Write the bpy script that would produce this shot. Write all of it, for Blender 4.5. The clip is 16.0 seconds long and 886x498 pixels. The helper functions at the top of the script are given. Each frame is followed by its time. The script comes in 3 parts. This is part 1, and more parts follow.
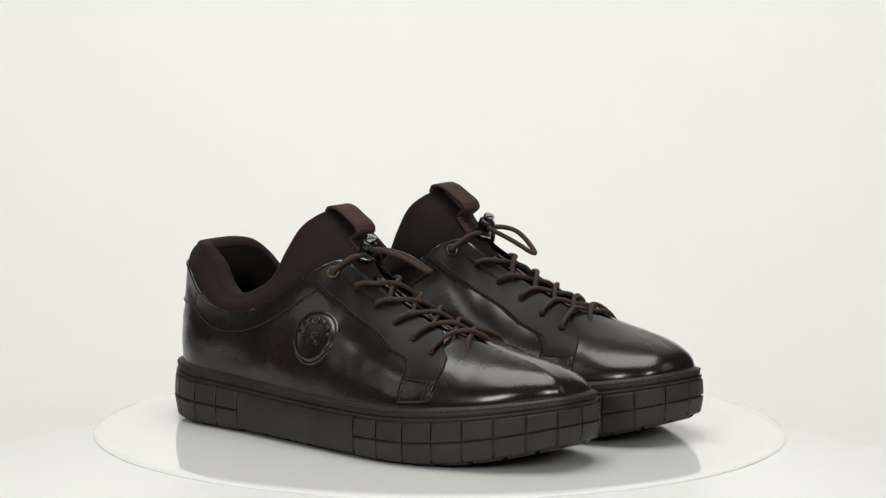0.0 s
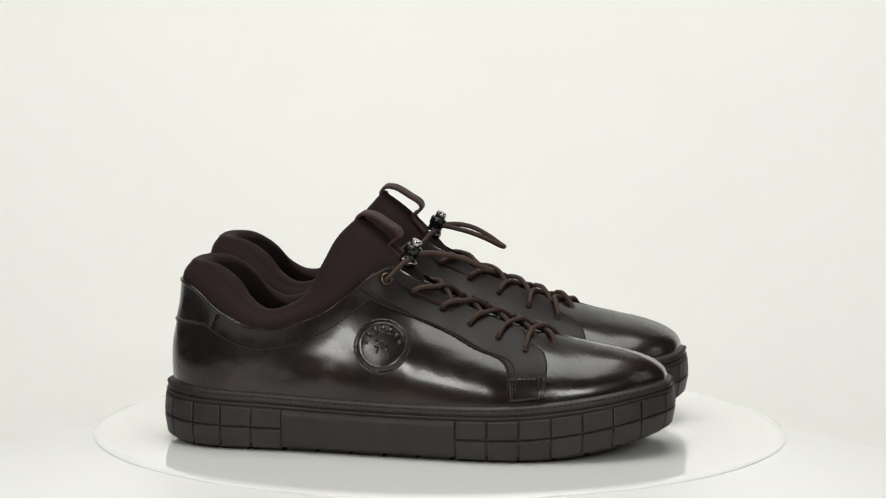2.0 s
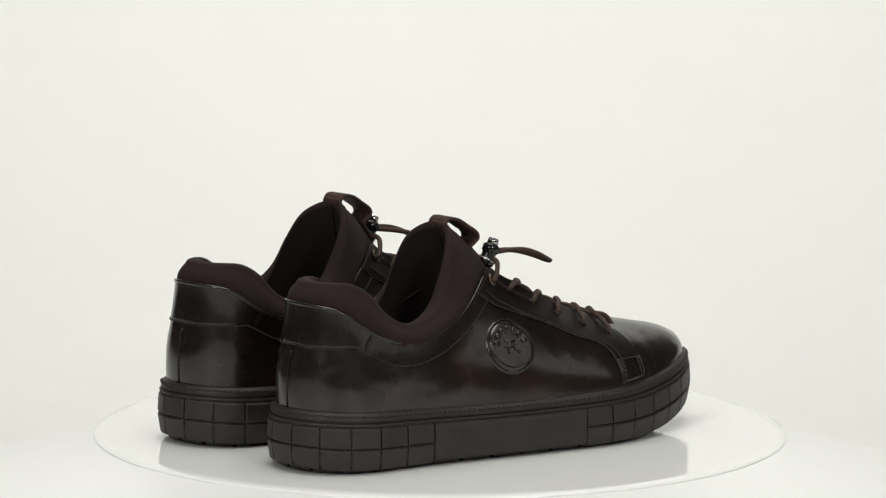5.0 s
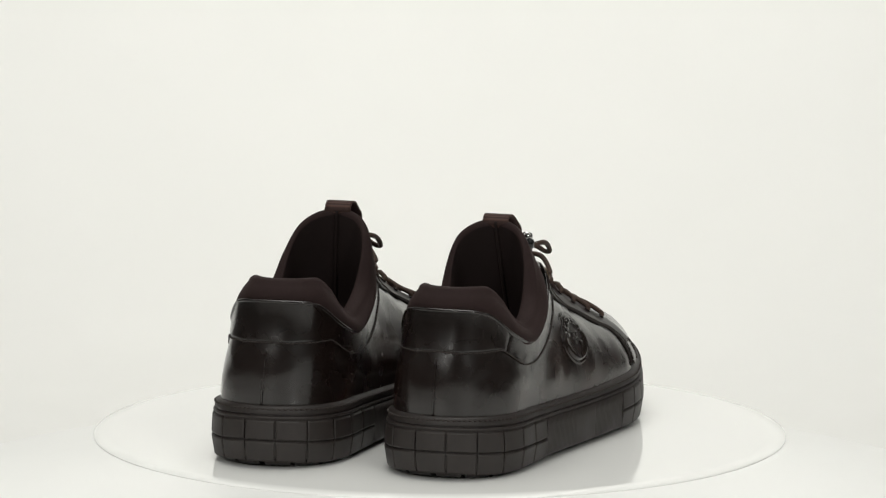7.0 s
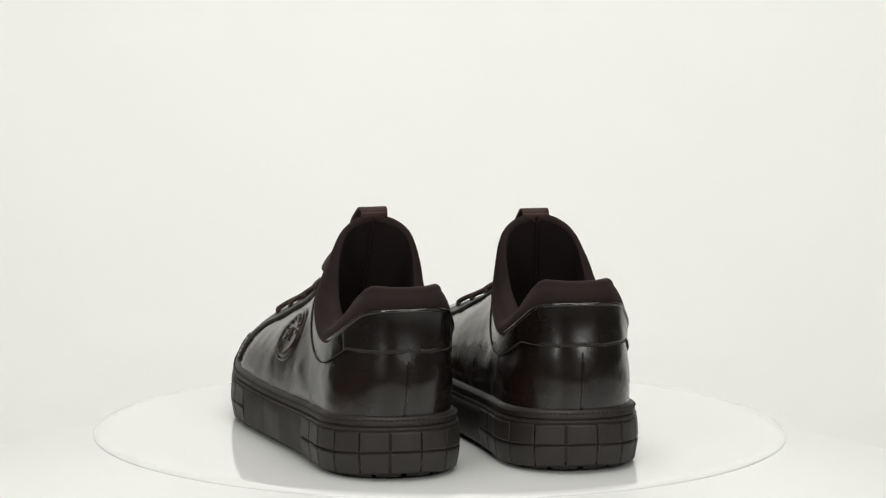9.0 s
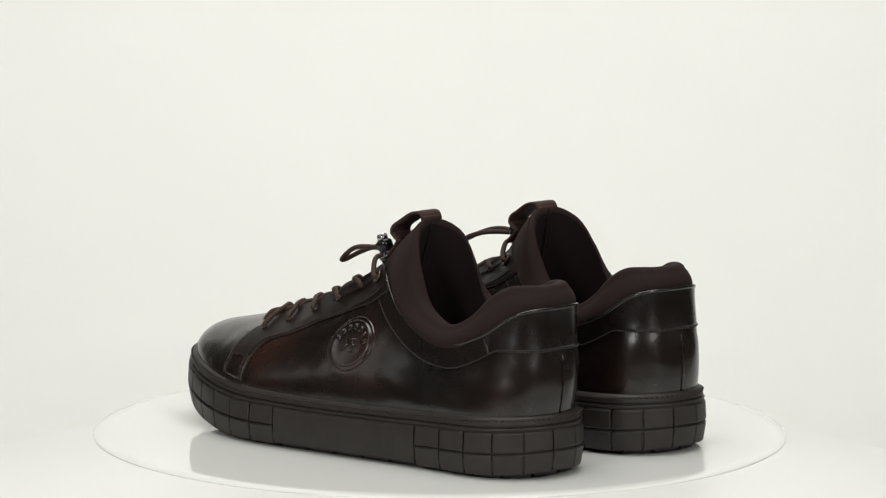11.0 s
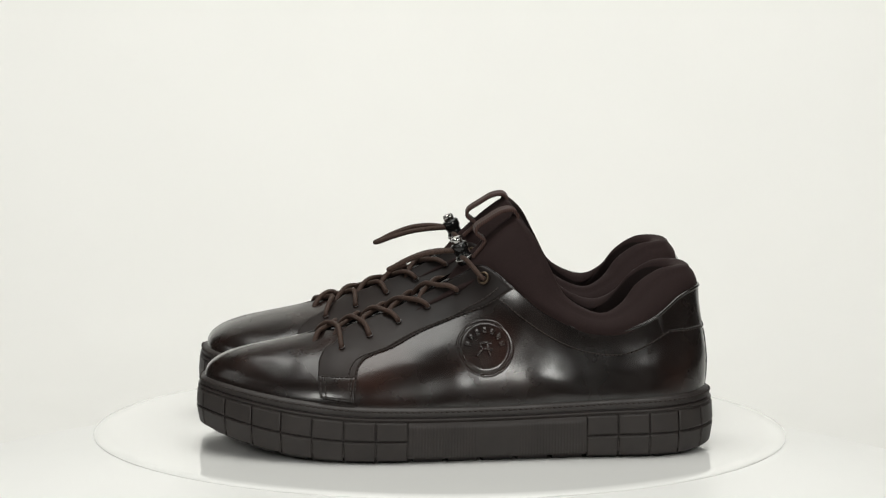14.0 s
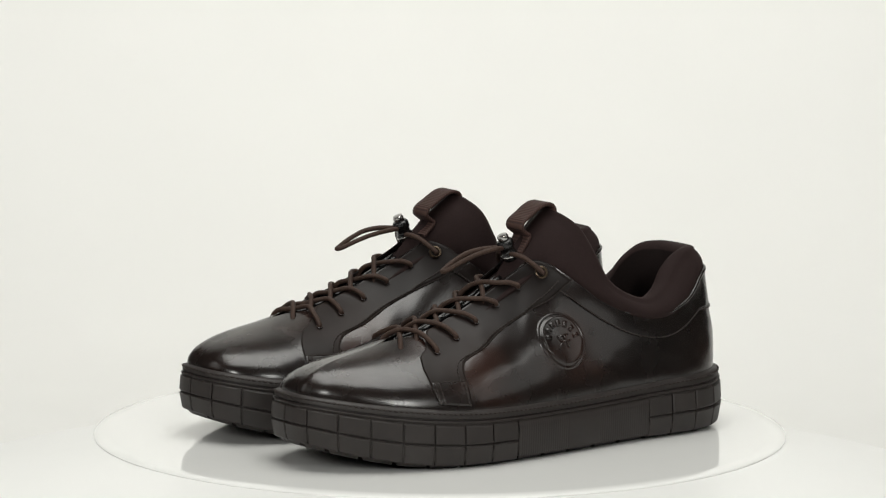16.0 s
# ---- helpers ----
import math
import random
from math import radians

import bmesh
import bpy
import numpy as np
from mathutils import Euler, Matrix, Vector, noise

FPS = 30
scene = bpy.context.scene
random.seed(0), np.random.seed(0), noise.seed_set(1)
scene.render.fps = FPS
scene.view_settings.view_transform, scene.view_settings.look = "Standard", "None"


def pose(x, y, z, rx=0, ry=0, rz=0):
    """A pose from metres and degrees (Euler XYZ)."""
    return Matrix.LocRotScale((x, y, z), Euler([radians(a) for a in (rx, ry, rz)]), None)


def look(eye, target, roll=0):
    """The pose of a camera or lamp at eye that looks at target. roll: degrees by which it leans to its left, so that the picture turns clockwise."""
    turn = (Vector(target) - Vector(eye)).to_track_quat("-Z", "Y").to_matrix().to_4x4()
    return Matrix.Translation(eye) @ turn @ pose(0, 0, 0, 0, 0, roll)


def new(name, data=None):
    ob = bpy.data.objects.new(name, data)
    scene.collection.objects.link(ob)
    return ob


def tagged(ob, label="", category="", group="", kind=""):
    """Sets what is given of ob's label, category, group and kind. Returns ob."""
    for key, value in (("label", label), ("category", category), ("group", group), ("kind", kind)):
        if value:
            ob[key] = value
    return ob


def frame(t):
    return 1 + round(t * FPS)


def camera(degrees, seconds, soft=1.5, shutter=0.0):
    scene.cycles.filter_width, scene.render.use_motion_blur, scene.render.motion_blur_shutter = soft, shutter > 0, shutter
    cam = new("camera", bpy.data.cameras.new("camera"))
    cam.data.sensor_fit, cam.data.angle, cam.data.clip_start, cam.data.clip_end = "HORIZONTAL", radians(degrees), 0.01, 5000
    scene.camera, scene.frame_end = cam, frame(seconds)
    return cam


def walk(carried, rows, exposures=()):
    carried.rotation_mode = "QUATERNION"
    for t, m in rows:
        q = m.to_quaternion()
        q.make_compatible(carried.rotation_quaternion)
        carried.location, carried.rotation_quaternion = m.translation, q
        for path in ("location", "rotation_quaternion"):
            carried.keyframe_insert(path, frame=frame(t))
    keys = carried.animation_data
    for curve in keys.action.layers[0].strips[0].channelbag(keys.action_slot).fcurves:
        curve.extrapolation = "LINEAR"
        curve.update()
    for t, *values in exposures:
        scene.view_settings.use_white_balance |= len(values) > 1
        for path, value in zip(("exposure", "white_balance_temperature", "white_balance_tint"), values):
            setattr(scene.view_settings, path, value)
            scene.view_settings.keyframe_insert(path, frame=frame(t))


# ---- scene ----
cam = camera(11.935, 16.0, soft=1.25)
EYE = (0.0, -2.5967, 0.4848)
TILT, PAN = radians(8.161), radians(0.034)
AIM = (EYE[0] + math.sin(PAN) * math.cos(TILT), EYE[1] + math.cos(PAN) * math.cos(TILT), EYE[2] - math.sin(TILT))
walk(cam, [(0.0, look(EYE, AIM, 0.238)), (16.0, look(EYE, AIM, 0.238))], exposures=[(0.0, 0.0), (16.0, 0.0)])

SPIN_START, SPIN_RATE = -40.953, 15.8195  # degrees, degrees a second


# ---- world and lights: a white photo studio lit by softboxes ----
world = bpy.data.worlds.new("studio_world")
scene.world = world
world.use_nodes = True
world.node_tree.nodes["Background"].inputs[0].default_value = (1.0, 0.98, 0.94, 1)
world.node_tree.nodes["Background"].inputs[1].default_value = 0.05


def softbox(name, eye, target, sx, sy, watts, spread=180, colour=(1.0, 1.0, 0.955)):
    data = bpy.data.lights.new(name, "AREA")
    data.shape, data.size, data.size_y, data.energy, data.color = "RECTANGLE", sx, sy, watts, colour
    data.spread = radians(spread)  # a honeycomb grid narrows the beam
    ob = new(name, data)
    ob.matrix_world = look(eye, target)
    return ob


softbox("overhead_softbox", (0.0, -0.05, 1.60), (0, 0.0, 0), 1.2, 1.1, 19.8)
softbox("front_softbox", (-0.80, -1.70, 0.90), (0, 0, 0.06), 0.30, 0.50, 8.6)
softbox("front_softbox", (0.80, -1.70, 0.90), (0, 0, 0.06), 0.30, 0.50, 8.6)
softbox("side_softbox", (-1.35, -0.45, 0.85), (0, 0, 0.06), 0.7, 0.9, 1.7)
softbox("side_softbox", (1.35, -0.45, 0.85), (0, 0, 0.06), 0.7, 0.9, 1.7)
softbox("background_softbox", (-1.5, 0.0, 1.7), (0.15, 1.6, 1.0), 0.8, 0.8, 6.8, spread=95)
softbox("background_softbox", (1.5, 0.0, 1.7), (-0.15, 1.6, 1.0), 0.8, 0.8, 6.8, spread=95)


# ---- materials ----
def node_material(name, rough, colour, metal=0.0, coat=0.0, spec=0.5):
    m = bpy.data.materials.new(name)
    m.use_nodes = True
    b = m.node_tree.nodes["Principled BSDF"]
    b.inputs["Base Color"].default_value = (*colour, 1)
    b.inputs["Roughness"].default_value = rough
    b.inputs["Metallic"].default_value = metal
    b.inputs["Coat Weight"].default_value = coat
    b.inputs["Specular IOR Level"].default_value = spec
    return m, m.node_tree, b


def noise_node(tree, scale, detail=4.0, stretch=(1, 1, 1), coords="Object"):
    tc = tree.nodes.new("ShaderNodeTexCoord")
    mp = tree.nodes.new("ShaderNodeMapping")
    mp.inputs["Scale"].default_value = stretch
    nz = tree.nodes.new("ShaderNodeTexNoise")
    nz.inputs["Scale"].default_value, nz.inputs["Detail"].default_value = scale, detail
    tree.links.new(tc.outputs[coords], mp.inputs[0])
    tree.links.new(mp.outputs[0], nz.inputs["Vector"])
    return nz


def ramp(tree, source, stops):
    r = tree.nodes.new("ShaderNodeValToRGB")
    while len(r.color_ramp.elements) < len(stops):
        r.color_ramp.elements.new(0.5)
    for e, (p, c) in zip(r.color_ramp.elements, stops):
        e.position, e.color = p, (*c, 1)
    tree.links.new(source, r.inputs[0])
    return r


def bump(tree, b, source, strength, distance):
    n = tree.nodes.new("ShaderNodeBump")
    n.inputs["Strength"].default_value, n.inputs["Distance"].default_value = strength, distance
    tree.links.new(source, n.inputs["Height"])
    tree.links.new(n.outputs[0], b.inputs["Normal"])
    return n


def map_range(tree, source, lo, hi):
    n = tree.nodes.new("ShaderNodeMapRange")
    n.inputs["From Min"].default_value, n.inputs["From Max"].default_value = 0.3, 0.7
    n.inputs["To Min"].default_value, n.inputs["To Max"].default_value = lo, hi
    tree.links.new(source, n.inputs["Value"])
    return n


def leather_material(name, lo, hi, coat, spec, warm=(0.0270, 0.0112, 0.0078)):
    m, t, b = node_material(name, 0.26, (0.012, 0.008, 0.007), coat=coat, spec=spec)
    b.inputs["Coat Roughness"].default_value = 0.15
    cloud = noise_node(t, 16, 6)
    r = ramp(t, cloud.outputs["Fac"], [(0.34, (0.0062, 0.0042, 0.0037)), (0.54, (0.0108, 0.0064, 0.0053)), (0.70, warm)])
    t.links.new(r.outputs[0], b.inputs["Base Color"])
    rough = map_range(t, noise_node(t, 45, 4).outputs["Fac"], lo, hi)
    t.links.new(rough.outputs[0], b.inputs["Roughness"])
    fine = noise_node(t, 1100, 3)
    wide = noise_node(t, 130, 4)
    mix = t.nodes.new("ShaderNodeMath")
    mix.operation = "MULTIPLY_ADD"
    mix.inputs[1].default_value = 3.2
    t.links.new(wide.outputs["Fac"], mix.inputs[0])
    t.links.new(fine.outputs["Fac"], mix.inputs[2])
    bump(t, b, mix.outputs[0], 0.22, 0.0001)
    return m


def rubber_material():
    m, t, b = node_material("brown_rubber", 0.5, (0.022, 0.018, 0.015), spec=0.46)
    r = ramp(t, noise_node(t, 120, 5).outputs["Fac"], [(0.3, (0.0165, 0.0124, 0.0110)), (0.7, (0.0245, 0.0184, 0.0165))])
    t.links.new(r.outputs[0], b.inputs["Base Color"])
    rough = map_range(t, noise_node(t, 60, 4).outputs["Fac"], 0.44, 0.58)
    t.links.new(rough.outputs[0], b.inputs["Roughness"])
    bump(t, b, noise_node(t, 1500, 2).outputs["Fac"], 0.25, 0.0001)
    return m


def knit_material(name, dark, light):
    m, t, b = node_material(name, 0.85, dark, spec=0.25)
    b.inputs["Sheen Weight"].default_value = 0.035
    b.inputs["Sheen Roughness"].default_value = 0.5
    b.inputs["Sheen Tint"].default_value = (0.5, 0.28, 0.24, 1)
    r = ramp(t, noise_node(t, 1800, 2).outputs["Fac"], [(0.35, dark), (0.65, light)])
    t.links.new(r.outputs[0], b.inputs["Base Color"])
    bump(t, b, noise_node(t, 2200, 2).outputs["Fac"], 0.4, 0.00025)
    return m


def white_material(name, rough, colour, coat=0.0):
    m, t, b = node_material(name, rough, colour, coat=coat)
    dark = tuple(c * 0.97 for c in colour)
    r = ramp(t, noise_node(t, 3.0, 5).outputs["Fac"], [(0.3, dark), (0.7, colour)])
    t.links.new(r.outputs[0], b.inputs["Base Color"])
    rr = map_range(t, noise_node(t, 9.0, 5).outputs["Fac"], rough * 0.85, rough * 1.15)
    t.links.new(rr.outputs[0], b.inputs["Roughness"])
    bump(t, b, noise_node(t, 60, 4).outputs["Fac"], 0.06, 0.0002)
    return m


LEATHER = leather_material("burnished_leather", 0.22, 0.31, 0.35, 0.40)
MATTE_LEATHER = leather_material("waxed_matte_leather", 0.36, 0.50, 0.0, 0.20, (0.0150, 0.0085, 0.0068))
RUBBER = rubber_material()
KNIT = knit_material("dark_brown_knit", (0.0125, 0.0058, 0.0055), (0.0200, 0.0096, 0.0090))
LINING = knit_material("brown_lining", (0.0078, 0.0042, 0.0039), (0.0130, 0.0070, 0.0065))
WHITE = white_material("white_backdrop", 0.7, (0.82, 0.815, 0.79))
WALL = white_material("grey_studio_wall", 0.8, (0.10, 0.10, 0.098))
BOARD = white_material("satin_white_board", 0.45, (0.87, 0.87, 0.85))
GLOSS = white_material("gloss_white_acrylic", 0.08, (0.84, 0.84, 0.82), coat=0.05)


# ---- mesh helpers ----
def part(name, bm, material, parent=None, label=""):
    """Links a bmesh as one smooth-shaded mesh object under a thing or a part."""
    me = bpy.data.meshes.new(name)
    bm.to_mesh(me)
    bm.free()
    me.materials.append(material)
    me.polygons.foreach_set("use_smooth", [True] * len(me.polygons))
    ob = new(name, me)
    if parent:
        ob.parent = parent
    return tagged(ob, label=label)


def sharp(ob, degrees=35):
    ob.data.set_sharp_from_angle(angle=radians(degrees))
    return ob


def grid(bm, rows, close=False, flip=False):
    """Faces between rows of points; returns the rows of vertices."""
    vs = [[bm.verts.new(p) for p in row] for row in rows]
    for a, b in zip(vs, vs[1:]):
        n = len(a)
        for i in range(n if close else n - 1):
            j = (i + 1) % n
            q = (a[i], a[j], b[j], b[i])
            bm.faces.new(q[::-1] if flip else q)
    return vs


def spline(stations, q):
    """Smooth value at q of stations (q, a, b, ...), by monotone-free cubic pieces."""
    st = np.asarray(stations, float)
    i = int(np.clip(np.searchsorted(st[:, 0], q) - 1, 0, len(st) - 2))
    q0, q1 = st[i, 0], st[i + 1, 0]
    h, u = q1 - q0, (q - q0) / (q1 - q0)

    def slope(k):
        if 0 < k < len(st) - 1:
            return (st[k + 1, 1:] - st[k - 1, 1:]) / (st[k + 1, 0] - st[k - 1, 0])
        return (st[1, 1:] - st[0, 1:]) / (st[1, 0] - st[0, 0]) if k == 0 else (st[-1, 1:] - st[-2, 1:]) / (st[-1, 0] - st[-2, 0])

    a, b, ma, mb = st[i, 1:], st[i + 1, 1:], slope(i) * h, slope(i + 1) * h
    return (2 * u**3 - 3 * u**2 + 1) * a + (u**3 - 2 * u**2 + u) * ma + (3 * u**2 - 2 * u**3) * b + (u**3 - u**2) * mb


def smooth(a, b, x):
    u = min(max((x - a) / (b - a), 0.0), 1.0)
    return u * u * (3 - 2 * u)


def tube_points(path, radius, sides=8):
    """Rings of points round a path of points."""
    path = [Vector(p) for p in path]
    rings, up = [], Vector((0, 0, 1))
    for i, p in enumerate(path):
        d = (path[min(i + 1, len(path) - 1)] - path[max(i - 1, 0)]).normalized()
        a = d.cross(up)
        a = a.normalized() if a.length > 1e-4 else Vector((1, 0, 0))
        up = a.cross(d).normalized()
        rings.append([p + radius * (a * math.cos(w) + up * math.sin(w)) for w in np.linspace(0, 2 * math.pi, sides, endpoint=False)])
    return rings


def add_tube(bm, path, radius, sides=8):
    vs = grid(bm, tube_points(path, radius, sides), close=True)
    bm.faces.new(vs[0])
    bm.faces.new(vs[-1][::-1])


def curve_points(points, n):
    """A smooth path of n points through the given ones."""
    pts = [np.array(p, float) for p in points]
    st = [(i, *p) for i, p in enumerate(pts)]
    return [Vector(spline(st, q)) for q in np.linspace(0, len(pts) - 1, n)]


# ---- the studio ----
def build_studio():
    """White sweep, plus unseen walls, floor and ceiling added to keep reflections dark."""
    bm = bmesh.new()
    prof = [(-4.2, -0.10), (-1.0, -0.10), (0.7, -0.10)]
    prof += [(0.7 + 0.9 * math.sin(a), 0.80 - 0.9 * math.cos(a)) for a in np.linspace(0.08, math.pi / 2, 18)]
    prof += [(1.6, 1.6), (1.6, 2.6)]
    grid(bm, [[(x, y, z) for x in np.linspace(-1.2, 1.2, 9)] for y, z in prof], flip=True)
    tagged(part("backdrop", bm, WHITE), "seamless white studio backdrop sweep behind the turntable", "backdrop", kind="structure")
    for name, a, b, c, d in (
        ("wall_west", (-2.4, -4.2, -0.1), (-2.4, 1.7, -0.1), (-2.4, 1.7, 2.6), (-2.4, -4.2, 2.6)),
        ("wall_east", (2.4, 1.7, -0.1), (2.4, -4.2, -0.1), (2.4, -4.2, 2.6), (2.4, 1.7, 2.6)),
        ("wall_south", (2.4, -4.2, -0.1), (-2.4, -4.2, -0.1), (-2.4, -4.2, 2.6), (2.4, -4.2, 2.6)),
        ("floor", (-2.4, -4.2, -0.104), (2.4, -4.2, -0.104), (2.4, 1.7, -0.104), (-2.4, 1.7, -0.104)),
        ("wall_north", (-2.4, 1.7, -0.1), (2.4, 1.7, -0.1), (2.4, 1.7, 2.6), (-2.4, 1.7, 2.6)),
        ("ceiling", (-2.4, -4.2, 2.6), (-2.4, 1.7, 2.6), (2.4, 1.7, 2.6), (2.4, -4.2, 2.6)),
    ):
        bm = bmesh.new()
        vs = [bm.verts.new(p) for p in (a, b, c, d)]
        f = bm.faces.new(vs)
        out = bmesh.ops.extrude_face_region(bm, geom=[f])
        n = (Vector(b) - Vector(a)).cross(Vector(c) - Vector(a)).normalized()
        bmesh.ops.translate(bm, vec=n * 0.1 if n.dot(Vector((0, -0.8, 1.2)) - Vector(a)) < 0 else -n * 0.1, verts=[v for v in out["geom"] if isinstance(v, bmesh.types.BMVert)])
        bmesh.ops.recalc_face_normals(bm, faces=bm.faces)
        ob = part(name, bm, WALL)
        sharp(ob)
        tagged(ob, "plain unseen dark grey studio " + name.split("_")[0], name.split("_")[0], kind="structure")


DISC_R = 0.215


def lathe(profile, sides=160):
    bm = bmesh.new()
    rings = [[(r * math.cos(a), r * math.sin(a), z) for a in np.linspace(0, 2 * math.pi, sides, endpoint=False)] for r, z in profile]
    vs = grid(bm, rings, close=True, flip=False)
    bm.faces.new(vs[-1])
    bm.faces.new(vs[0][::-1])
    return bm


def build_turntable():
    root = tagged(new("turntable"), "glossy white round motorised turntable carrying the shoes", "turntable")
    part("platter", lathe([(DISC_R - 0.004, -0.0020), (DISC_R, -0.00195), (DISC_R, -0.0017), (DISC_R - 0.0004, -0.0013), (DISC_R - 0.003, -0.0006), (DISC_R - 0.006, -0.0001), (DISC_R - 0.010, 0.0), (0.1, 0.0), (0.02, 0.0)]), GLOSS, root)
    part("spindle", lathe([(0.03, -0.0018), (0.03, -0.012), (0.028, -0.03)][::-1], 40), BOARD, root)
    return root


def build_table():
    """Round white board under the turntable, standing out towards the camera."""
    root = tagged(new("table"), "round satin white table board under the turntable", "table")
    for name, profile in (
        ("tabletop", [(0.316, -0.0160), (0.318, -0.0150), (0.318, -0.006), (0.3175, -0.0029), (0.316, -0.0020), (0.2, -0.0020)]),
        ("apron", [(0.300, -0.100), (0.300, -0.0162), (0.28, -0.0162)]),
    ):
        bm = lathe(profile, 200)
        bmesh.ops.translate(bm, vec=(0, -0.215, 0), verts=bm.verts)
        part(name, bm, BOARD, root)


# ---- the shoe: x from heel to toe, v outwards to the little-toe side, z up ----
SOLE_L, HEEL_R = 0.3137, 0.053


def half_width(x, w_toe, power):
    if x < HEEL_R:
        return 0.0440 * max(0.0, 1 - ((HEEL_R - x) / HEEL_R) ** 2.1) ** (1 / 2.1)
    if x > 0.210:
        return w_toe * max(0.0, 1 - ((x - 0.210) / (SOLE_L - 0.210)) ** power) ** (1 / power)
    return 0.0440 + (w_toe - 0.0440) * smooth(HEEL_R, 0.217, x)


def side_outline(w_toe, power, n=400):
    """Half of the sole's outline from heel to toe, evenly spaced."""
    xs = np.concatenate([HEEL_R * (1 - np.cos(np.linspace(0, math.pi / 2, 120))), np.linspace(HEEL_R + 0.001, 0.209, 120), 0.210 + (SOLE_L - 0.210) * np.sin(np.linspace(0, math.pi / 2, 160))])
    p = np.array([(x, half_width(x, w_toe, power)) for x in xs])
    d = np.concatenate([[0], np.cumsum(np.linalg.norm(np.diff(p, axis=0), axis=1))])
    q = np.linspace(0, d[-1], n)
    return np.stack([np.interp(q, d, p[:, 0]), np.interp(q, d, p[:, 1])], 1)


LATERAL, MEDIAL = side_outline(0.0575, 1.62), side_outline(0.0598, 3.0)


def base(s, inset=0.0):
    """Outline of the sole at s (0 heel, lateral side first, 0.5 toe), moved inwards."""
    s = s % 1.0
    table, q, sg = (LATERAL, 2 * s, 1) if s <= 0.5 else (MEDIAL, 2 - 2 * s, -1)

    def at(u):
        u = min(max(u, 0.0), 1.0) * (len(table) - 1)
        i = min(int(u), len(table) - 2)
        return table[i] + (table[i + 1] - table[i]) * (u - i)

    p = at(q)
    d = at(q + 0.012) - at(q - 0.012)
    if q < 0.012:
        d = np.array([0.0, 1.0]) * (1 - q / 0.012) + d * (q / 0.012)
    if q > 0.988:
        d = np.array([0.0, -1.0]) * (1 - (1 - q) / 0.012) + d * ((1 - q) / 0.012)
    d = d / np.linalg.norm(d)
    nrm = np.array([-d[1], d[0]])  # outwards on the lateral side
    p = p - nrm * inset
    return np.array([p[0], sg * max(p[1], 0.0)]), np.array([nrm[0], sg * nrm[1]])


def sole_bottom(x):
    return 0.0145 * max(0.0, (x - 0.225) / 0.084) ** 1.9 + 0.003 * max(0.0, (0.03 - x) / 0.03) ** 2


def sole_top(x):
    return float(spline([(0, 0.0385), (0.05, 0.0362), (0.13, 0.0335), (0.21, 0.0342), (0.26, 0.0382), (0.31, 0.0455)], x)[0])


# top edge of the leather on one side, heel to toe: q, x, v, z
TOP_EDGE = [
    (0.0, 0.0122, 0.0, 0.0978), (0.04, 0.0130, 0.0110, 0.0978), (0.09, 0.0178, 0.0205, 0.0968), (0.15, 0.0262, 0.0270, 0.0932), (0.22, 0.0425, 0.0345, 0.0812),
    (0.30, 0.066, 0.0368, 0.0736), (0.37, 0.088, 0.0355, 0.0768), (0.43, 0.106, 0.0325, 0.0846), (0.48, 0.120, 0.0280, 0.0958),
    (0.52, 0.132, 0.0210, 0.1060), (0.555, 0.1415, 0.0130, 0.1100), (0.59, 0.152, 0.0098, 0.1045), (0.69, 0.190, 0.0088, 0.0850),
    (0.78, 0.224, 0.0085, 0.0726), (0.84, 0.238, 0.0030, 0.0700), (0.90, 0.251, 0.0, 0.0672), (1.0, 0.277, 0.0, 0.0620),
]


def adj(x, z):
    """Stretch of the upper's plan and height to the last."""
    return x + 0.003 * smooth(0.08, 0.2, x), z * 1.008 + 0.0005


TOP_EDGE = [(q, adj(x, z)[0], v, adj(x, z)[1]) for q, x, v, z in TOP_EDGE]


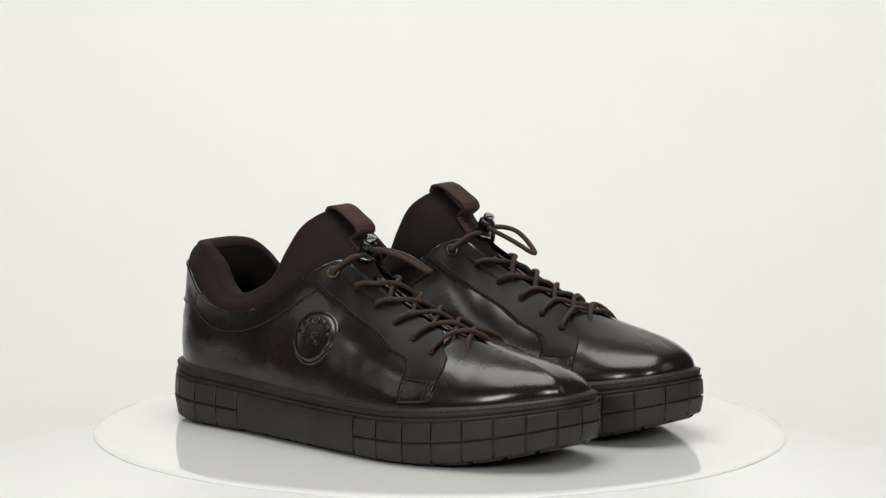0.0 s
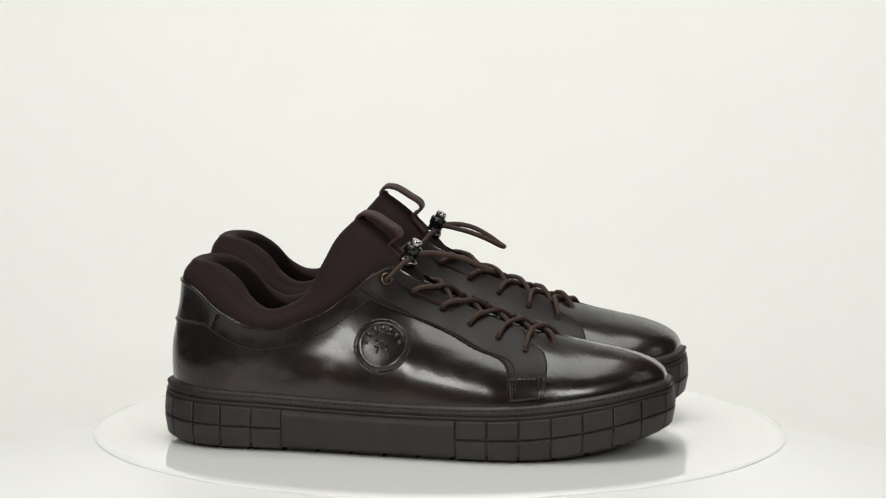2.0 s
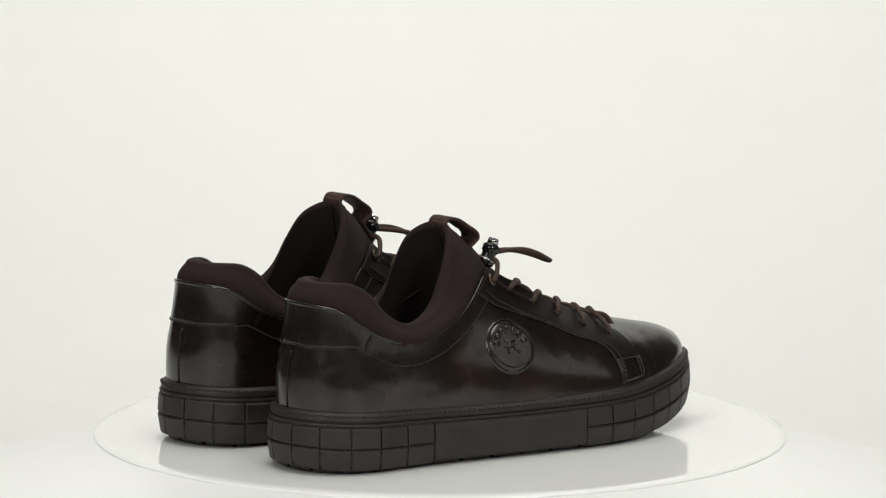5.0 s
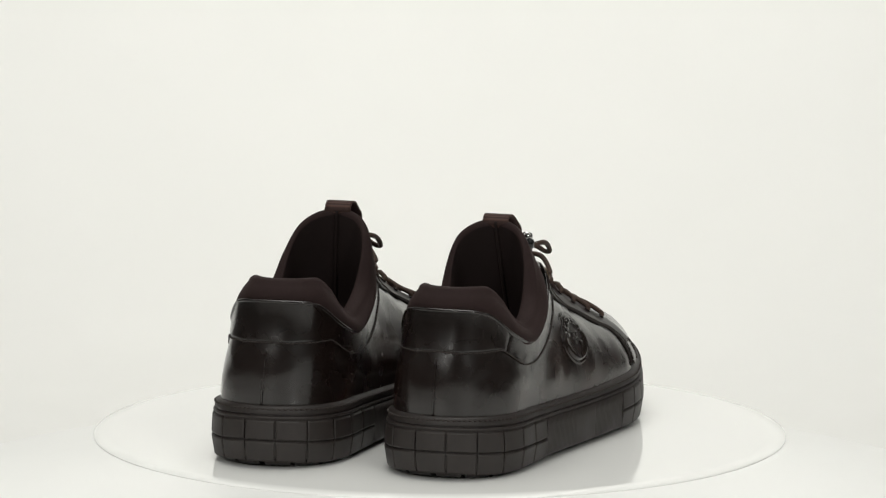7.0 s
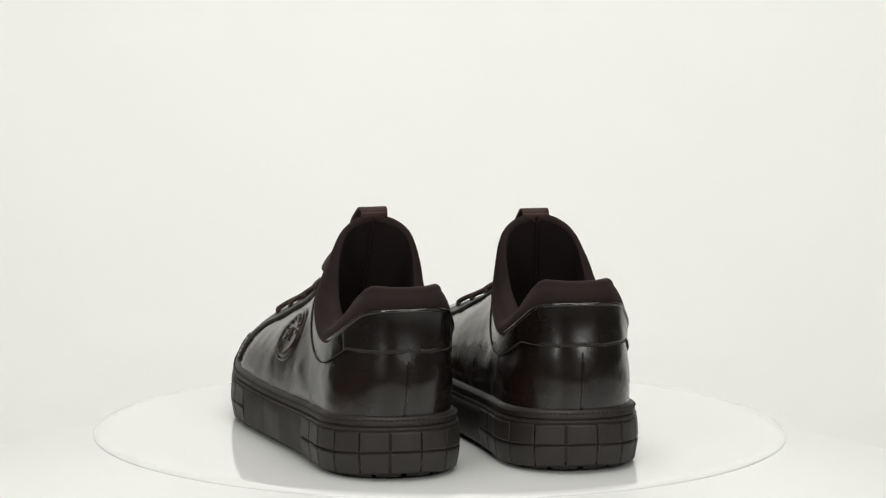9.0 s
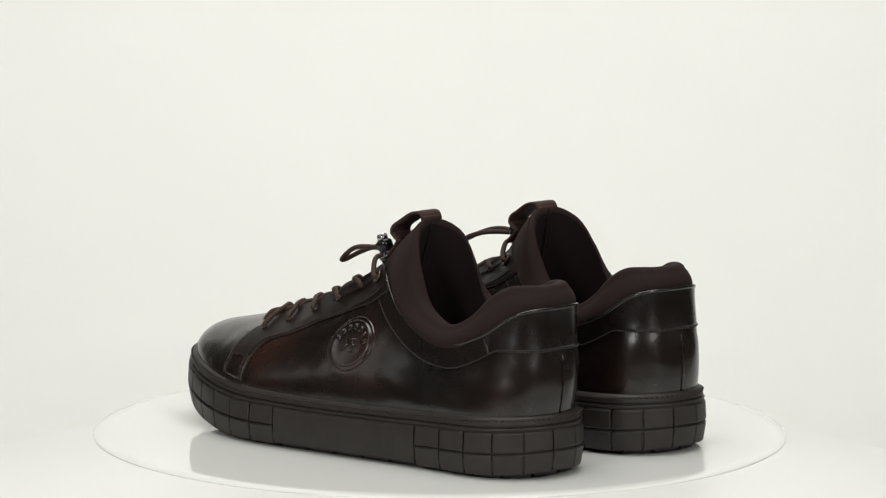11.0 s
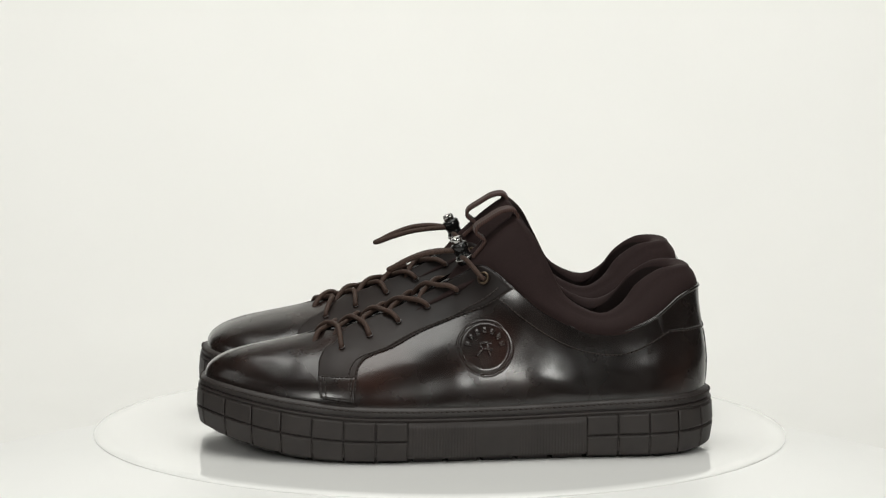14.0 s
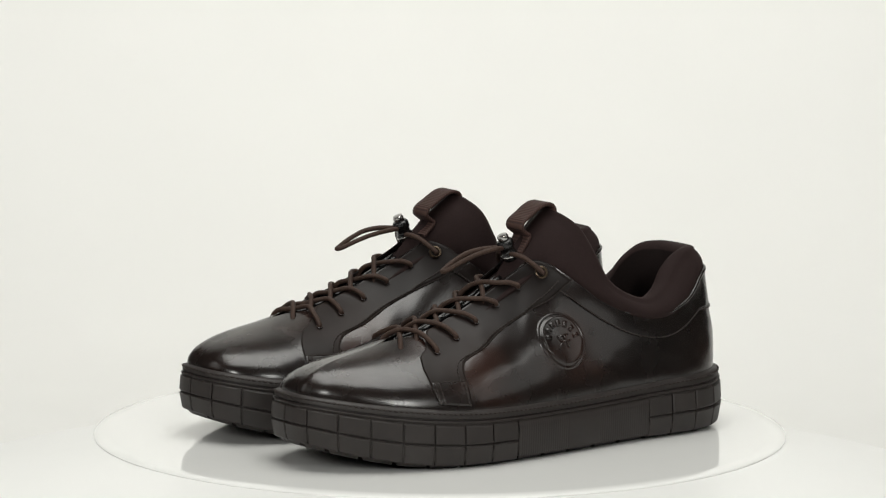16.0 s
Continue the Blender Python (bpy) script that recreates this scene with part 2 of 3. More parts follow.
def upper(s, r, lift=0.0):
    """A point of the leather upper: s round the shoe, r from the welt (0) to the top edge (1)."""
    s = s % 1.0
    q, sg = (2 * s, 1) if s <= 0.5 else (2 - 2 * s, -1)
    b, n = base(s, 0.0058)
    x, v, z = spline(TOP_EDGE, q)
    B = np.array([b[0], b[1], sole_top(b[0]) - 0.003])
    T = np.array([x, sg * max(v, 0.0), z])
    N = np.array([n[0], n[1], 0.0])
    dz, dh = T[2] - B[2], np.linalg.norm((B - T)[:2])
    front = smooth(0.5, 0.8, q)
    heel = 1 - smooth(0.0, 0.2, q)
    toe = smooth(0.82, 0.96, q)
    P1 = B + np.array([0, 0, dz * (0.42 + 0.04 * front + 0.07 * toe)]) + N * (0.0015 + 0.003 * heel + 0.0022 * toe)
    tow = (B - T) * np.array([1, 1, 0])
    ridge = -0.20 * smooth(0.72, 0.86, q)
    slope = front * (1 - smooth(0.72, 0.86, q))
    wide = 0.16 + 0.20 * front - 0.05 * slope + 0.22 * toe
    P2 = T + tow * wide - np.array([0, 0, dz * (0.42 - 0.31 * front + 0.11 * slope - 0.09 * toe)]) + np.array([0, 0, ridge * tow[0] * wide])
    u = 1 - r
    p = u**3 * B + 3 * u * u * r * P1 + 3 * u * r * r * P2 + r**3 * T
    wob = noise.noise(Vector(p) * 42) * 0.0007 + noise.noise(Vector(p) * 110) * 0.0003
    p = p + N * wob * math.sin(math.pi * min(r + 0.05, 1.0))
    if lift:
        e = 1e-3
        a = upper(s + e, r) - upper(s - e, r)
        c = upper(s, min(r + 0.02, 1.0)) - upper(s, max(r - 0.02, 0.0))
        k = np.cross(a, c)
        k = k / (np.linalg.norm(k) + 1e-12)
        if k @ (N + np.array([0, 0, 0.6])) < 0:
            k = -k
        p = p + k * lift
    return p


SOCK_LOW = [
    (0.0, 0.0154, 0.0, 0.0925), (0.05, 0.0164, 0.0105, 0.0925), (0.1, 0.0202, 0.0188, 0.0920), (0.2, 0.0310, 0.0280, 0.0860), (0.28, 0.044, 0.0335, 0.0770), (0.36, 0.058, 0.0355, 0.0712),
    (0.45, 0.075, 0.0350, 0.0705), (0.55, 0.092, 0.033, 0.0755), (0.65, 0.112, 0.0285, 0.087), (0.75, 0.129, 0.0190, 0.0975), (0.85, 0.144, 0.009, 0.0950), (0.93, 0.158, 0.005, 0.0880), (1.0, 0.172, 0.0, 0.0825),
]
SOCK_TOP = [
    (0.0, 0.0170, 0.0, 0.1076), (0.05, 0.0180, 0.0097, 0.1077), (0.1, 0.0218, 0.0162, 0.1078), (0.2, 0.0325, 0.0225, 0.1062), (0.28, 0.0440, 0.0265, 0.0990), (0.36, 0.0545, 0.0305, 0.0882),
    (0.45, 0.069, 0.0328, 0.0814), (0.55, 0.085, 0.0328, 0.0846), (0.65, 0.0990, 0.0315, 0.0936), (0.75, 0.1075, 0.0285, 0.1105), (0.85, 0.1135, 0.0225, 0.1255), (0.93, 0.1190, 0.0130, 0.1330), (1.0, 0.1225, 0.0, 0.1362),
]



SOCK_LOW = [(q, adj(x, z)[0], v, adj(x, z)[1]) for q, x, v, z in SOCK_LOW]
SOCK_TOP = [(q, adj(x, z)[0], v, adj(x, z)[1]) for q, x, v, z in SOCK_TOP]


MEDIAL_SET = 0.0065  # how far the tongue's top leans to the big-toe side


def sock(s, r):
    """Outer face of the padded collar and tongue: r from the leather edge (0) to the rim (1)."""
    s = s % 1.0
    q, sg = (2 * s, 1) if s <= 0.5 else (2 - 2 * s, -1)
    lo, hi = spline(SOCK_LOW, q), spline(SOCK_TOP, q)
    lo, hi = np.array([lo[0], sg * max(lo[1], 0), lo[2]]), np.array([hi[0], sg * max(hi[1], 0) - MEDIAL_SET * smooth(0.5, 0.9, q), hi[2]])
    out = np.array([lo[0] - 0.085, lo[1] * 1.6, 0.0])
    out = out / (np.linalg.norm(out) + 1e-9)
    if q > 0.8:
        k = smooth(0.8, 1.0, q)
        out = out * (1 - k) + np.array([0.6, 0, 0.6]) * k
    return lo + (hi - lo) * r + out * (0.0036 + 0.0010 * smooth(0.2, 0.4, q)) * math.sin(math.pi * min(r, 1.0)) ** 0.8


def sock_inner(s, r):
    """From the rim (0) over the roll and down the lining to the insole (1)."""
    s = s % 1.0
    hi, under = sock(s, 1.0), sock(s, 0.6)
    mid = np.array([0.075, 0.0, hi[2]])
    inn = (mid - hi) * np.array([1, 1, 0])
    inn = inn / (np.linalg.norm(inn) + 1e-9)
    q = 2 * s if s <= 0.5 else 2 - 2 * s
    thick = 0.0112 - 0.0072 * smooth(0.6, 0.95, q)
    b, _ = base(s, 0.012)
    floor_p = np.array([min(b[0], 0.15), b[1] * (1 - 0.5 * smooth(0.6, 1.0, q)), 0.043])
    if r < 0.5:
        a = math.pi * r / 0.5
        return hi + inn * thick * 0.5 * (1 - math.cos(a)) + np.array([0, 0, (0.0038 - 0.0010 * smooth(0.6, 0.95, q)) * math.sin(a) - 0.004 * r])
    e = hi + inn * thick - np.array([0, 0, 0.002])
    u = (r - 0.5) / 0.5
    return e + (floor_p - e) * u + inn * 0.003 * math.sin(math.pi * u)

# ---- working on the leather surface ----
_Q, _R = np.linspace(0, 1, 161), np.linspace(0, 1, 61)
_LUT = np.array([[upper(q / 2, r) for r in _R] for q in _Q])


def find(x, z):
    """(s, r) on the lateral side of the point that shows at x, z from the side."""
    x, z = adj(x, z)
    d = (_LUT[:, :, 0] - x) ** 2 + (_LUT[:, :, 2] - z) ** 2
    i, j = np.unravel_index(d.argmin(), d.shape)
    s, r = _Q[i] / 2, _R[j]
    for _ in range(4):
        p = upper(s, r)
        a, b = (upper(s + 1e-3, r) - p) / 1e-3, (upper(s, r + 1e-3) - p) / 1e-3
        m = np.array([[a[0], b[0]], [a[2], b[2]]])
        if abs(np.linalg.det(m)) < 1e-7:
            break
        step = np.linalg.solve(m, [x - p[0], z - p[2]])
        s, r = float(np.clip(s + np.clip(step[0], -0.02, 0.02), 0.0, 0.5)), float(np.clip(r + np.clip(step[1], -0.05, 0.05), 0.0, 1.0))
    return s, r


def trace(points, n):
    """n even steps along a line of (s, r) points."""
    p = np.array(points, float)
    xyz = np.array([upper(a, min(b, 1.0)) for a, b in p])
    d = np.concatenate([[0], np.cumsum(np.linalg.norm(np.diff(xyz, axis=0), axis=1))])
    q = np.linspace(0, d[-1], n)
    return np.stack([np.interp(q, d, p[:, 0]), np.interp(q, d, p[:, 1])], 1)


def other(line, side):
    return [((1 - a) % 1.0 if side < 0 else a, b) for a, b in line]


def seam(points, n=26):
    """A smooth seam through side-view places, as (s, r) on the leather."""
    return [find(p[0], p[2]) for p in curve_points([(x, 0, z) for x, z in points], n)]


SEAM_COLLAR = seam(((0.0345, 0.0722), (0.0497, 0.0640), (0.0632, 0.0607), (0.080, 0.0622), (0.0935, 0.0665), (0.107, 0.0735), (0.120, 0.0825), (0.128, 0.089), (0.135, 0.0935)))
STAY_REAR = seam(((0.1225, 0.0985), (0.1363, 0.0890), (0.1464, 0.0848), (0.1620, 0.0790), (0.1776, 0.0730), (0.1937, 0.0652), (0.2085, 0.0602), (0.2142, 0.0558), (0.2164, 0.0500), (0.2176, 0.036)))
STAY_TOP = [(q / 2, 0.995) for q in (0.49, 0.52, 0.545)]
THROAT = [(q / 2, 0.985) for q in (0.56, 0.60, 0.66, 0.72, 0.765)]
STAY_FRONT = [find(x, z) for x, z in ((0.2285, 0.0655), (0.2350, 0.0622), (0.2384, 0.0565), (0.2388, 0.0470), (0.2380, 0.038))]
HOLES = [find(x, z) for x, z in ((0.1545, 0.0942), (0.172, 0.0853), (0.1894, 0.0769), (0.207, 0.0694), (0.224, 0.0632))]
EYELET = find(0.1390, 0.1022)
HEEL_BAND = [(0.0, 0.575)] + [(k, float(np.interp(0.0745, _LUT[int(round(k * 320)), :, 2], _R))) for k in (0.025, 0.05, 0.0625, 0.075, 0.084)] + [SEAM_COLLAR[0]]
HEEL_BAND[0] = (0.0, float(np.interp(0.0752, _LUT[0, :, 2], _R)))


def throat_z(x):
    q = [t for t in TOP_EDGE if t[0] >= 0.555]
    return float(np.interp(x, [t[1] for t in q], [t[3] for t in q]))


def tongue_point(x, w):
    return np.array([x, 0.0165 * w, throat_z(x) - 0.0032 - 0.0035 * w * w])


# ---- more materials ----
def cord_material():
    m, t, b = node_material("brown_elastic_cord", 0.7, (0.05, 0.028, 0.02), spec=0.3)
    r = ramp(t, noise_node(t, 1400, 2).outputs["Fac"], [(0.35, (0.028, 0.015, 0.011)), (0.65, (0.066, 0.038, 0.027))])
    t.links.new(r.outputs[0], b.inputs["Base Color"])
    bump(t, b, noise_node(t, 2500, 2).outputs["Fac"], 0.5, 0.0002)
    return m


def webbing_material():
    m, t, b = node_material("ribbed_brown_webbing", 0.75, (0.04, 0.02, 0.016), spec=0.3)
    tc = t.nodes.new("ShaderNodeTexCoord")
    wv = t.nodes.new("ShaderNodeTexWave")
    wv.bands_direction = "X"
    wv.inputs["Scale"].default_value = 260
    wv.inputs["Distortion"].default_value = 0.4
    t.links.new(tc.outputs["Object"], wv.inputs["Vector"])
    r = ramp(t, wv.outputs["Fac"], [(0.2, (0.030, 0.0145, 0.0115)), (0.8, (0.060, 0.030, 0.024))])
    t.links.new(r.outputs[0], b.inputs["Base Color"])
    bump(t, b, wv.outputs["Fac"], 0.5, 0.0003)
    return m


CORD, WEBBING = cord_material(), webbing_material()
THREAD = node_material("dark_brown_thread", 0.7, (0.020, 0.0130, 0.0105))[0]
PLASTIC = node_material("black_plastic", 0.18, (0.006, 0.006, 0.006))[0]
CHROME = node_material("polished_gunmetal", 0.12, (0.42, 0.41, 0.40), metal=1.0)[0]
BRASS = node_material("antique_brass", 0.3, (0.11, 0.082, 0.058), metal=1.0)[0]
# near-black that stands in for the shade inside the lace holes
HOLE_SHADE = node_material("hole_shade_black", 0.9, (0.004, 0.003, 0.003))[0]
TAG = node_material("white_fabric_tag", 0.8, (0.75, 0.75, 0.75))[0]


def build_shoe(sg, tip, lean, shear):
    """One shoe; sg is -1 for the right foot, +1 for the left. tip: end of the cord's loop."""
    global MEDIAL_SET
    MEDIAL_SET = lean
    root = new("shoe")

    def P(p):
        up = min(max((p[2] - 0.037) / 0.07, 0.0), 1.3)
        back = 0.0026 * up * (1 - smooth(0.03, 0.10, p[0])) if sg > 0 else 0.0
        rise = 0.0014 * up * smooth(0.05, 0.11, p[0]) if sg > 0 else 0.0
        return Vector((p[0] - back, sg * (p[1] - shear * max(0.0, p[2] - 0.037)), p[2] + rise))

    flip = sg < 0
    S = np.linspace(0, 1, 200, endpoint=False)

    def finish(bm):
        bmesh.ops.recalc_face_normals(bm, faces=bm.faces)
        return bm

    # -- sole --
    def sole_point(s, inset, f):
        tuck = 0.0032 * max(0.0, (0.30 - f) / 0.30) ** 2 + 0.0016 * smooth(0.55, 0.95, f)
        b, n = base(s, inset + tuck)
        lo, hi = sole_bottom(b[0]), sole_top(b[0])
        return P((b[0], b[1], lo + (hi - lo) * f))

    bm = bmesh.new()
    core = ((0.012, 0.10), (0.0045, 0.10), (0.0022, 0.11), (0.0011, 0.13), (0.0011, 0.2), (0.0011, 0.755), (0.0006, 0.775), (0.0000, 0.79), (0.0001, 0.81), (0.0018, 0.822), (0.0018, 0.838), (0.0007, 0.85), (0.0006, 0.90), (0.0014, 0.955), (0.0030, 0.985), (0.0044, 0.995), (0.0050, 0.975), (0.0062, 0.972), (0.0110, 0.98))
    vs = grid(bm, [[sole_point(s, i, f) for s in S] for i, f in core], close=True, flip=flip)
    bm.faces.new(vs[0] if flip else vs[0][::-1])
    outsole = sharp(part("outsole", bm, RUBBER, root, "chunky dark brown rubber outsole with block pattern"), 38)

    # tread lugs under the edge
    bm = bmesh.new()
    for s0 in np.arange(0, 1, 1 / 34):
        a = np.linspace(s0 + 0.0022, s0 + 1 / 34 - 0.0022, 5)
        prof = ((0.0032, 0.13), (0.0034, 0.03), (0.0050, 0.0), (0.020, 0.0), (0.021, 0.13))
        vs = grid(bm, [[sole_point(s, i, f) for s in a] for i, f in prof])
        for e in (0, -1):
            bm.faces.new([row[e] for row in vs])
    tread = part("tread", finish(bm), RUBBER, outsole)
    sharp(tread, 40)
    tagged(tread, kind="stuff")

    # raised blocks round heel and toe
    lat_len = 0.385
    cols = []
    for k in range(-5, 6):
        a0, a1 = (k - 0.5) * 0.0205, (k + 0.5) * 0.0205
        cols.append((a0 / (2 * lat_len), a1 / (2 * lat_len), 0.0))
    for k in range(-7, 8):
        a0, a1 = (k - 0.5) * 0.0208, (k + 0.5) * 0.0208
        cols.append((0.5 + a0 / (2 * lat_len), 0.5 + a1 / (2 * lat_len), 1.0))
    gap = 0.00035 / (2 * lat_len)
    for c0, c1, front in cols:
        for f0, f1 in ((0.055, 0.408), (0.417, 0.758)):
            bm = bmesh.new()
            a = np.array([c0 + gap, c0 + 1.3 * gap, c0 + 3.2 * gap, 0.67 * c0 + 0.33 * c1, 0.33 * c0 + 0.67 * c1, c1 - 3.2 * gap, c1 - 1.3 * gap, c1 - gap])
            low = (0.0018, 0.0005, 0.0, 0.0, 0.0, 0.0, 0.0005, 0.0018)
            prof = ((0.0022, f0), (0.0006, f0 + 0.005), (0.0, f0 + 0.026), (0.0, f1 - 0.04), (0.0007, f1 - 0.010), (0.0022, f1))
            grid(bm, [[sole_point(s, max(i, low[e]), f) for e, s in enumerate(a)] for i, f in prof])
            sharp(part("tile", finish(bm), RUBBER, outsole), 30)
    # finely ribbed side bands between the blocks
    for s0, s1 in ((5.52 * 0.0205 / (2 * lat_len), 0.5 - 7.52 * 0.0208 / (2 * lat_len)), (0.5 + 7.52 * 0.0208 / (2 * lat_len), 1 - 5.52 * 0.0205 / (2 * lat_len))):
        bm = bmesh.new()
        n = 240
        a = np.linspace(s0, s1, n)
        prof = ((0.0020, 0.08), (0.0003, 0.09), (0.0003, 0.15), (0.0003, 0.62), (0.0003, 0.74), (0.0020, 0.755))
        grid(bm, [[sole_point(s, i + (0.00018 if (e // 2) % 2 and k in (2, 3) and not 90 < e < 150 else 0.0), f) for e, s in enumerate(a)] for k, (i, f) in enumerate(prof)], flip=flip)
        part("ribbed_band", bm, RUBBER, outsole)

    # -- leather --
    bm = bmesh.new()
    grid(bm, [[P(upper(s, r)) for s in S] for r in np.linspace(0, 1, 26)], close=True, flip=flip)
    bmesh.ops.remove_doubles(bm, verts=bm.verts, dist=2e-5)
    part("vamp", bm, LEATHER, root, "glossy burnished dark brown leather upper")

    def panel(name, first, second, lift, side, n=44, m=12, mat=LEATHER, label=""):
        """A leather overlay between two lines on the upper, with turned-down edges."""
        A, B = trace(other(first, 1), n), trace(other(second, 1), n)
        us = np.concatenate([[0, 0.012], np.linspace(0.05, 0.95, m), [0.988, 1]])
        rows = []
        for i in range(n):
            row = []
            for j, u in enumerate(us):
                s, r = A[i] + (B[i] - A[i]) * u
                edge = i in (0, n - 1) or j in (0, len(us) - 1)
                s = (1 - s) % 1.0 if side < 0 else s
                row.append(P(upper(s, float(np.clip(r, 0.0, 1.0)), -0.0003 if edge else lift)))
            rows.append(row)
        bm = bmesh.new()
        grid(bm, rows)
        return part(name, finish(bm), mat, root, label)

    stitch_lines = []
    for side in (1, -1):
        front = THROAT + STAY_FRONT
        rear = STAY_REAR
        panel("eyelet_stay", [STAY_TOP[0]] + rear, [STAY_TOP[2]] + front, 0.0011, side, n=60, m=16, mat=MATTE_LEATHER, label="matte leather lacing panel with punched holes")
        # lower end of the stay, a separate small patch
        lo_r, lo_f = [find(0.2166, 0.0500), find(0.2176, 0.035)], [find(0.2386, 0.0500), find(0.2380, 0.0375)]
        panel("side_patch", lo_r, lo_f, 0.0015, side, n=14, m=10)
        panel("collar_band", SEAM_COLLAR, [(q / 2, 1.0) for q in np.linspace(0.21, 0.525 if side > 0 else 0.49, 12)], 0.0004, side, n=50, m=9)
        for line in (rear[:-1], SEAM_COLLAR, HEEL_BAND):
            stitch_lines.append((line, side, 0.0007))
        in_rear = [(s + 0.006, r) for s, r in rear[1:-1]]
        stitch_lines.append((in_rear, side, 0.0013))
        stitch_lines.append(([find(0.2180, 0.0490), find(0.2375, 0.0490)], side, 0.0017))
        stitch_lines.append(([find(0.2370, 0.0485), find(0.2365, 0.0375)], side, 0.0017))
        stitch_lines.append(([find(0.2345, 0.0485), find(0.2340, 0.0370)], side, 0.0017))
        stitch_lines.append(([find(0.2190, 0.0485), find(0.2196, 0.036)], side, 0.0017))

    # heel band across the back
    bm = bmesh.new()
    ss = np.linspace(-SEAM_COLLAR[0][0] - 0.004, SEAM_COLLAR[0][0] + 0.004, 60)
    rr = np.concatenate([[0, 0.02], np.linspace(0.1, 1.0, 10)])
    rows = []
    for i, s in enumerate(ss):
        low = np.interp(abs(s), [h[0] for h in HEEL_BAND], [h[1] for h in HEEL_BAND])
        rows.append([P(upper(s + (0.012 * u * (1 if s > 0 else -1) * smooth(0.6, 1.0, abs(s) / ss[-1])), low + (1 - low) * u, -0.0003 if j == 0 or i in (0, 59) else 0.0005)) for j, u in enumerate(rr)])
    grid(bm, rows)
    part("heel_band", finish(bm), LEATHER, root, "leather heel band with seam below")
    # back seam
    bm = bmesh.new()
    add_tube(bm, [P(upper(0.0, r, 0.0002)) for r in np.linspace(0.03, 0.58, 20)], 0.0007, 6)
    part("back_seam", finish(bm), LEATHER, root)
    # rolled leather edge under the padding
    bm = bmesh.new()
    add_tube(bm, [P(upper(s % 1.0, 1.0, 0.0)) for s in np.linspace(-0.19, 0.19, 100)], 0.0012, 8)
    part("top_binding", finish(bm), LEATHER, root)

    # stitches
    bm = bmesh.new()
    for line, side, lift in stitch_lines:
        pts = np.array([upper(*((1 - a if side < 0 else a) % 1.0, min(b, 1.0))) for a, b in trace(line, 60)])
        length = float(np.sum(np.linalg.norm(np.diff(pts, axis=0), axis=1)))
        n = max(2, int(length / 0.0026))
        fine = trace(line, n * 2 + 1)
        for k in range(n):
            pr = [P(upper(((1 - a) if side < 0 else a) % 1.0, min(b, 1.0), lift)) for a, b in (fine[2 * k], fine[2 * k + 1], fine[2 * k + 1] * 0.4 + fine[2 * k + 2] * 0.6)]
            add_tube(bm, pr, 0.00044, 5)
    tagged(part("stitching", finish(bm), THREAD, root, "dark brown thread stitching"), kind="stuff")
    # welt stitches round the rim
    bm = bmesh.new()
    for s in np.arange(0, 1, 1 / 210):
        add_tube(bm, [sole_point(s + d, i, 0.93) for d, i in ((0, 0.0012), (0.0008, 0.0004), (0.0022, 0.0004), (0.003, 0.0012))], 0.0005, 5)
    tagged(part("welt_stitching", finish(bm), THREAD, outsole), kind="stuff")

    # -- badge, with its relief as plain shapes --
    s0, r0 = find(0.1405, 0.0652)
    C = upper(s0, r0)
    n1 = upper(s0, r0, 0.001) - C
    n1 = n1 / np.linalg.norm(n1)
    e1 = np.array([1.0, 0, 0]) - n1 * n1[0]
    e1 = e1 / np.linalg.norm(e1)
    e2 = np.cross(n1, e1)
    e2 = e2 if e2[2] > 0 else -e2

    def on_badge(a, b, h):
        s, r = s0, r0
        for _ in range(3):
            p = upper(s, r)
            da, db = (upper(s + 1e-3, r) - p) / 1e-3, (upper(s, r + 1e-3) - p) / 1e-3
            st = np.linalg.solve(np.array([[da @ e1, db @ e1], [da @ e2, db @ e2]]), [a - (p - C) @ e1, b - (p - C) @ e2])
            s, r = s + st[0], r + st[1]
        return P(upper(s, r) + n1 * h)

    bm = bmesh.new()
    rings = [(0.0178, -0.0004), (0.0172, 0.0006), (0.0164, 0.0009), (0.0158, 0.0002), (0.0153, 0.0002), (0.0149, 0.0012), (0.0140, 0.0016), (0.0125, 0.0012), (0.008, 0.0011), (0.0005, 0.0011)]
    vs = grid(bm, [[on_badge(rad * math.cos(w), rad * math.sin(w), h) for w in np.linspace(0, 2 * math.pi, 40, endpoint=False)] for rad, h in rings], close=True)
    bm.faces.new(vs[-1])
    badge = part("badge", finish(bm), LEATHER, root, "round embossed leather badge")

    def bar(a0, b0, a1, b1, wd):
        d = np.array([a1 - a0, b1 - b0])
        d = d / np.linalg.norm(d)
        nn = np.array([-d[1], d[0]]) * wd / 2
        bmb = bmesh.new()
        rows = []
        for k, h in ((1.0, 0.0008), (1.0, 0.0017), (0.6, 0.0021)):
            rows.append([on_badge(q[0], q[1], h) for q in (np.array([a0, b0]) - nn * k, np.array([a1, b1]) - nn * k, np.array([a1, b1]) + nn * k, np.array([a0, b0]) + nn * k)])
        vv = grid(bmb, rows, close=True)
        bmb.faces.new(vv[-1])
        return part("emboss_bar", finish(bmb), LEATHER, badge)

    for k in range(7):
        w = radians(168 - k * 26)
        bar(0.0086 * math.cos(w), 0.0086 * math.sin(w), 0.0124 * math.cos(w), 0.0124 * math.sin(w), 0.0026)
    for q in ((-0.0040, 0.0030, 0.0035, 0.0022), (0.0035, 0.0022, 0.0015, -0.0012), (-0.0010, 0.0030, -0.0028, -0.0050), (0.0010, -0.0010, 0.0052, -0.0052), (-0.0045, -0.0008, 0.0015, -0.0012)):
        bar(*q, 0.0012)

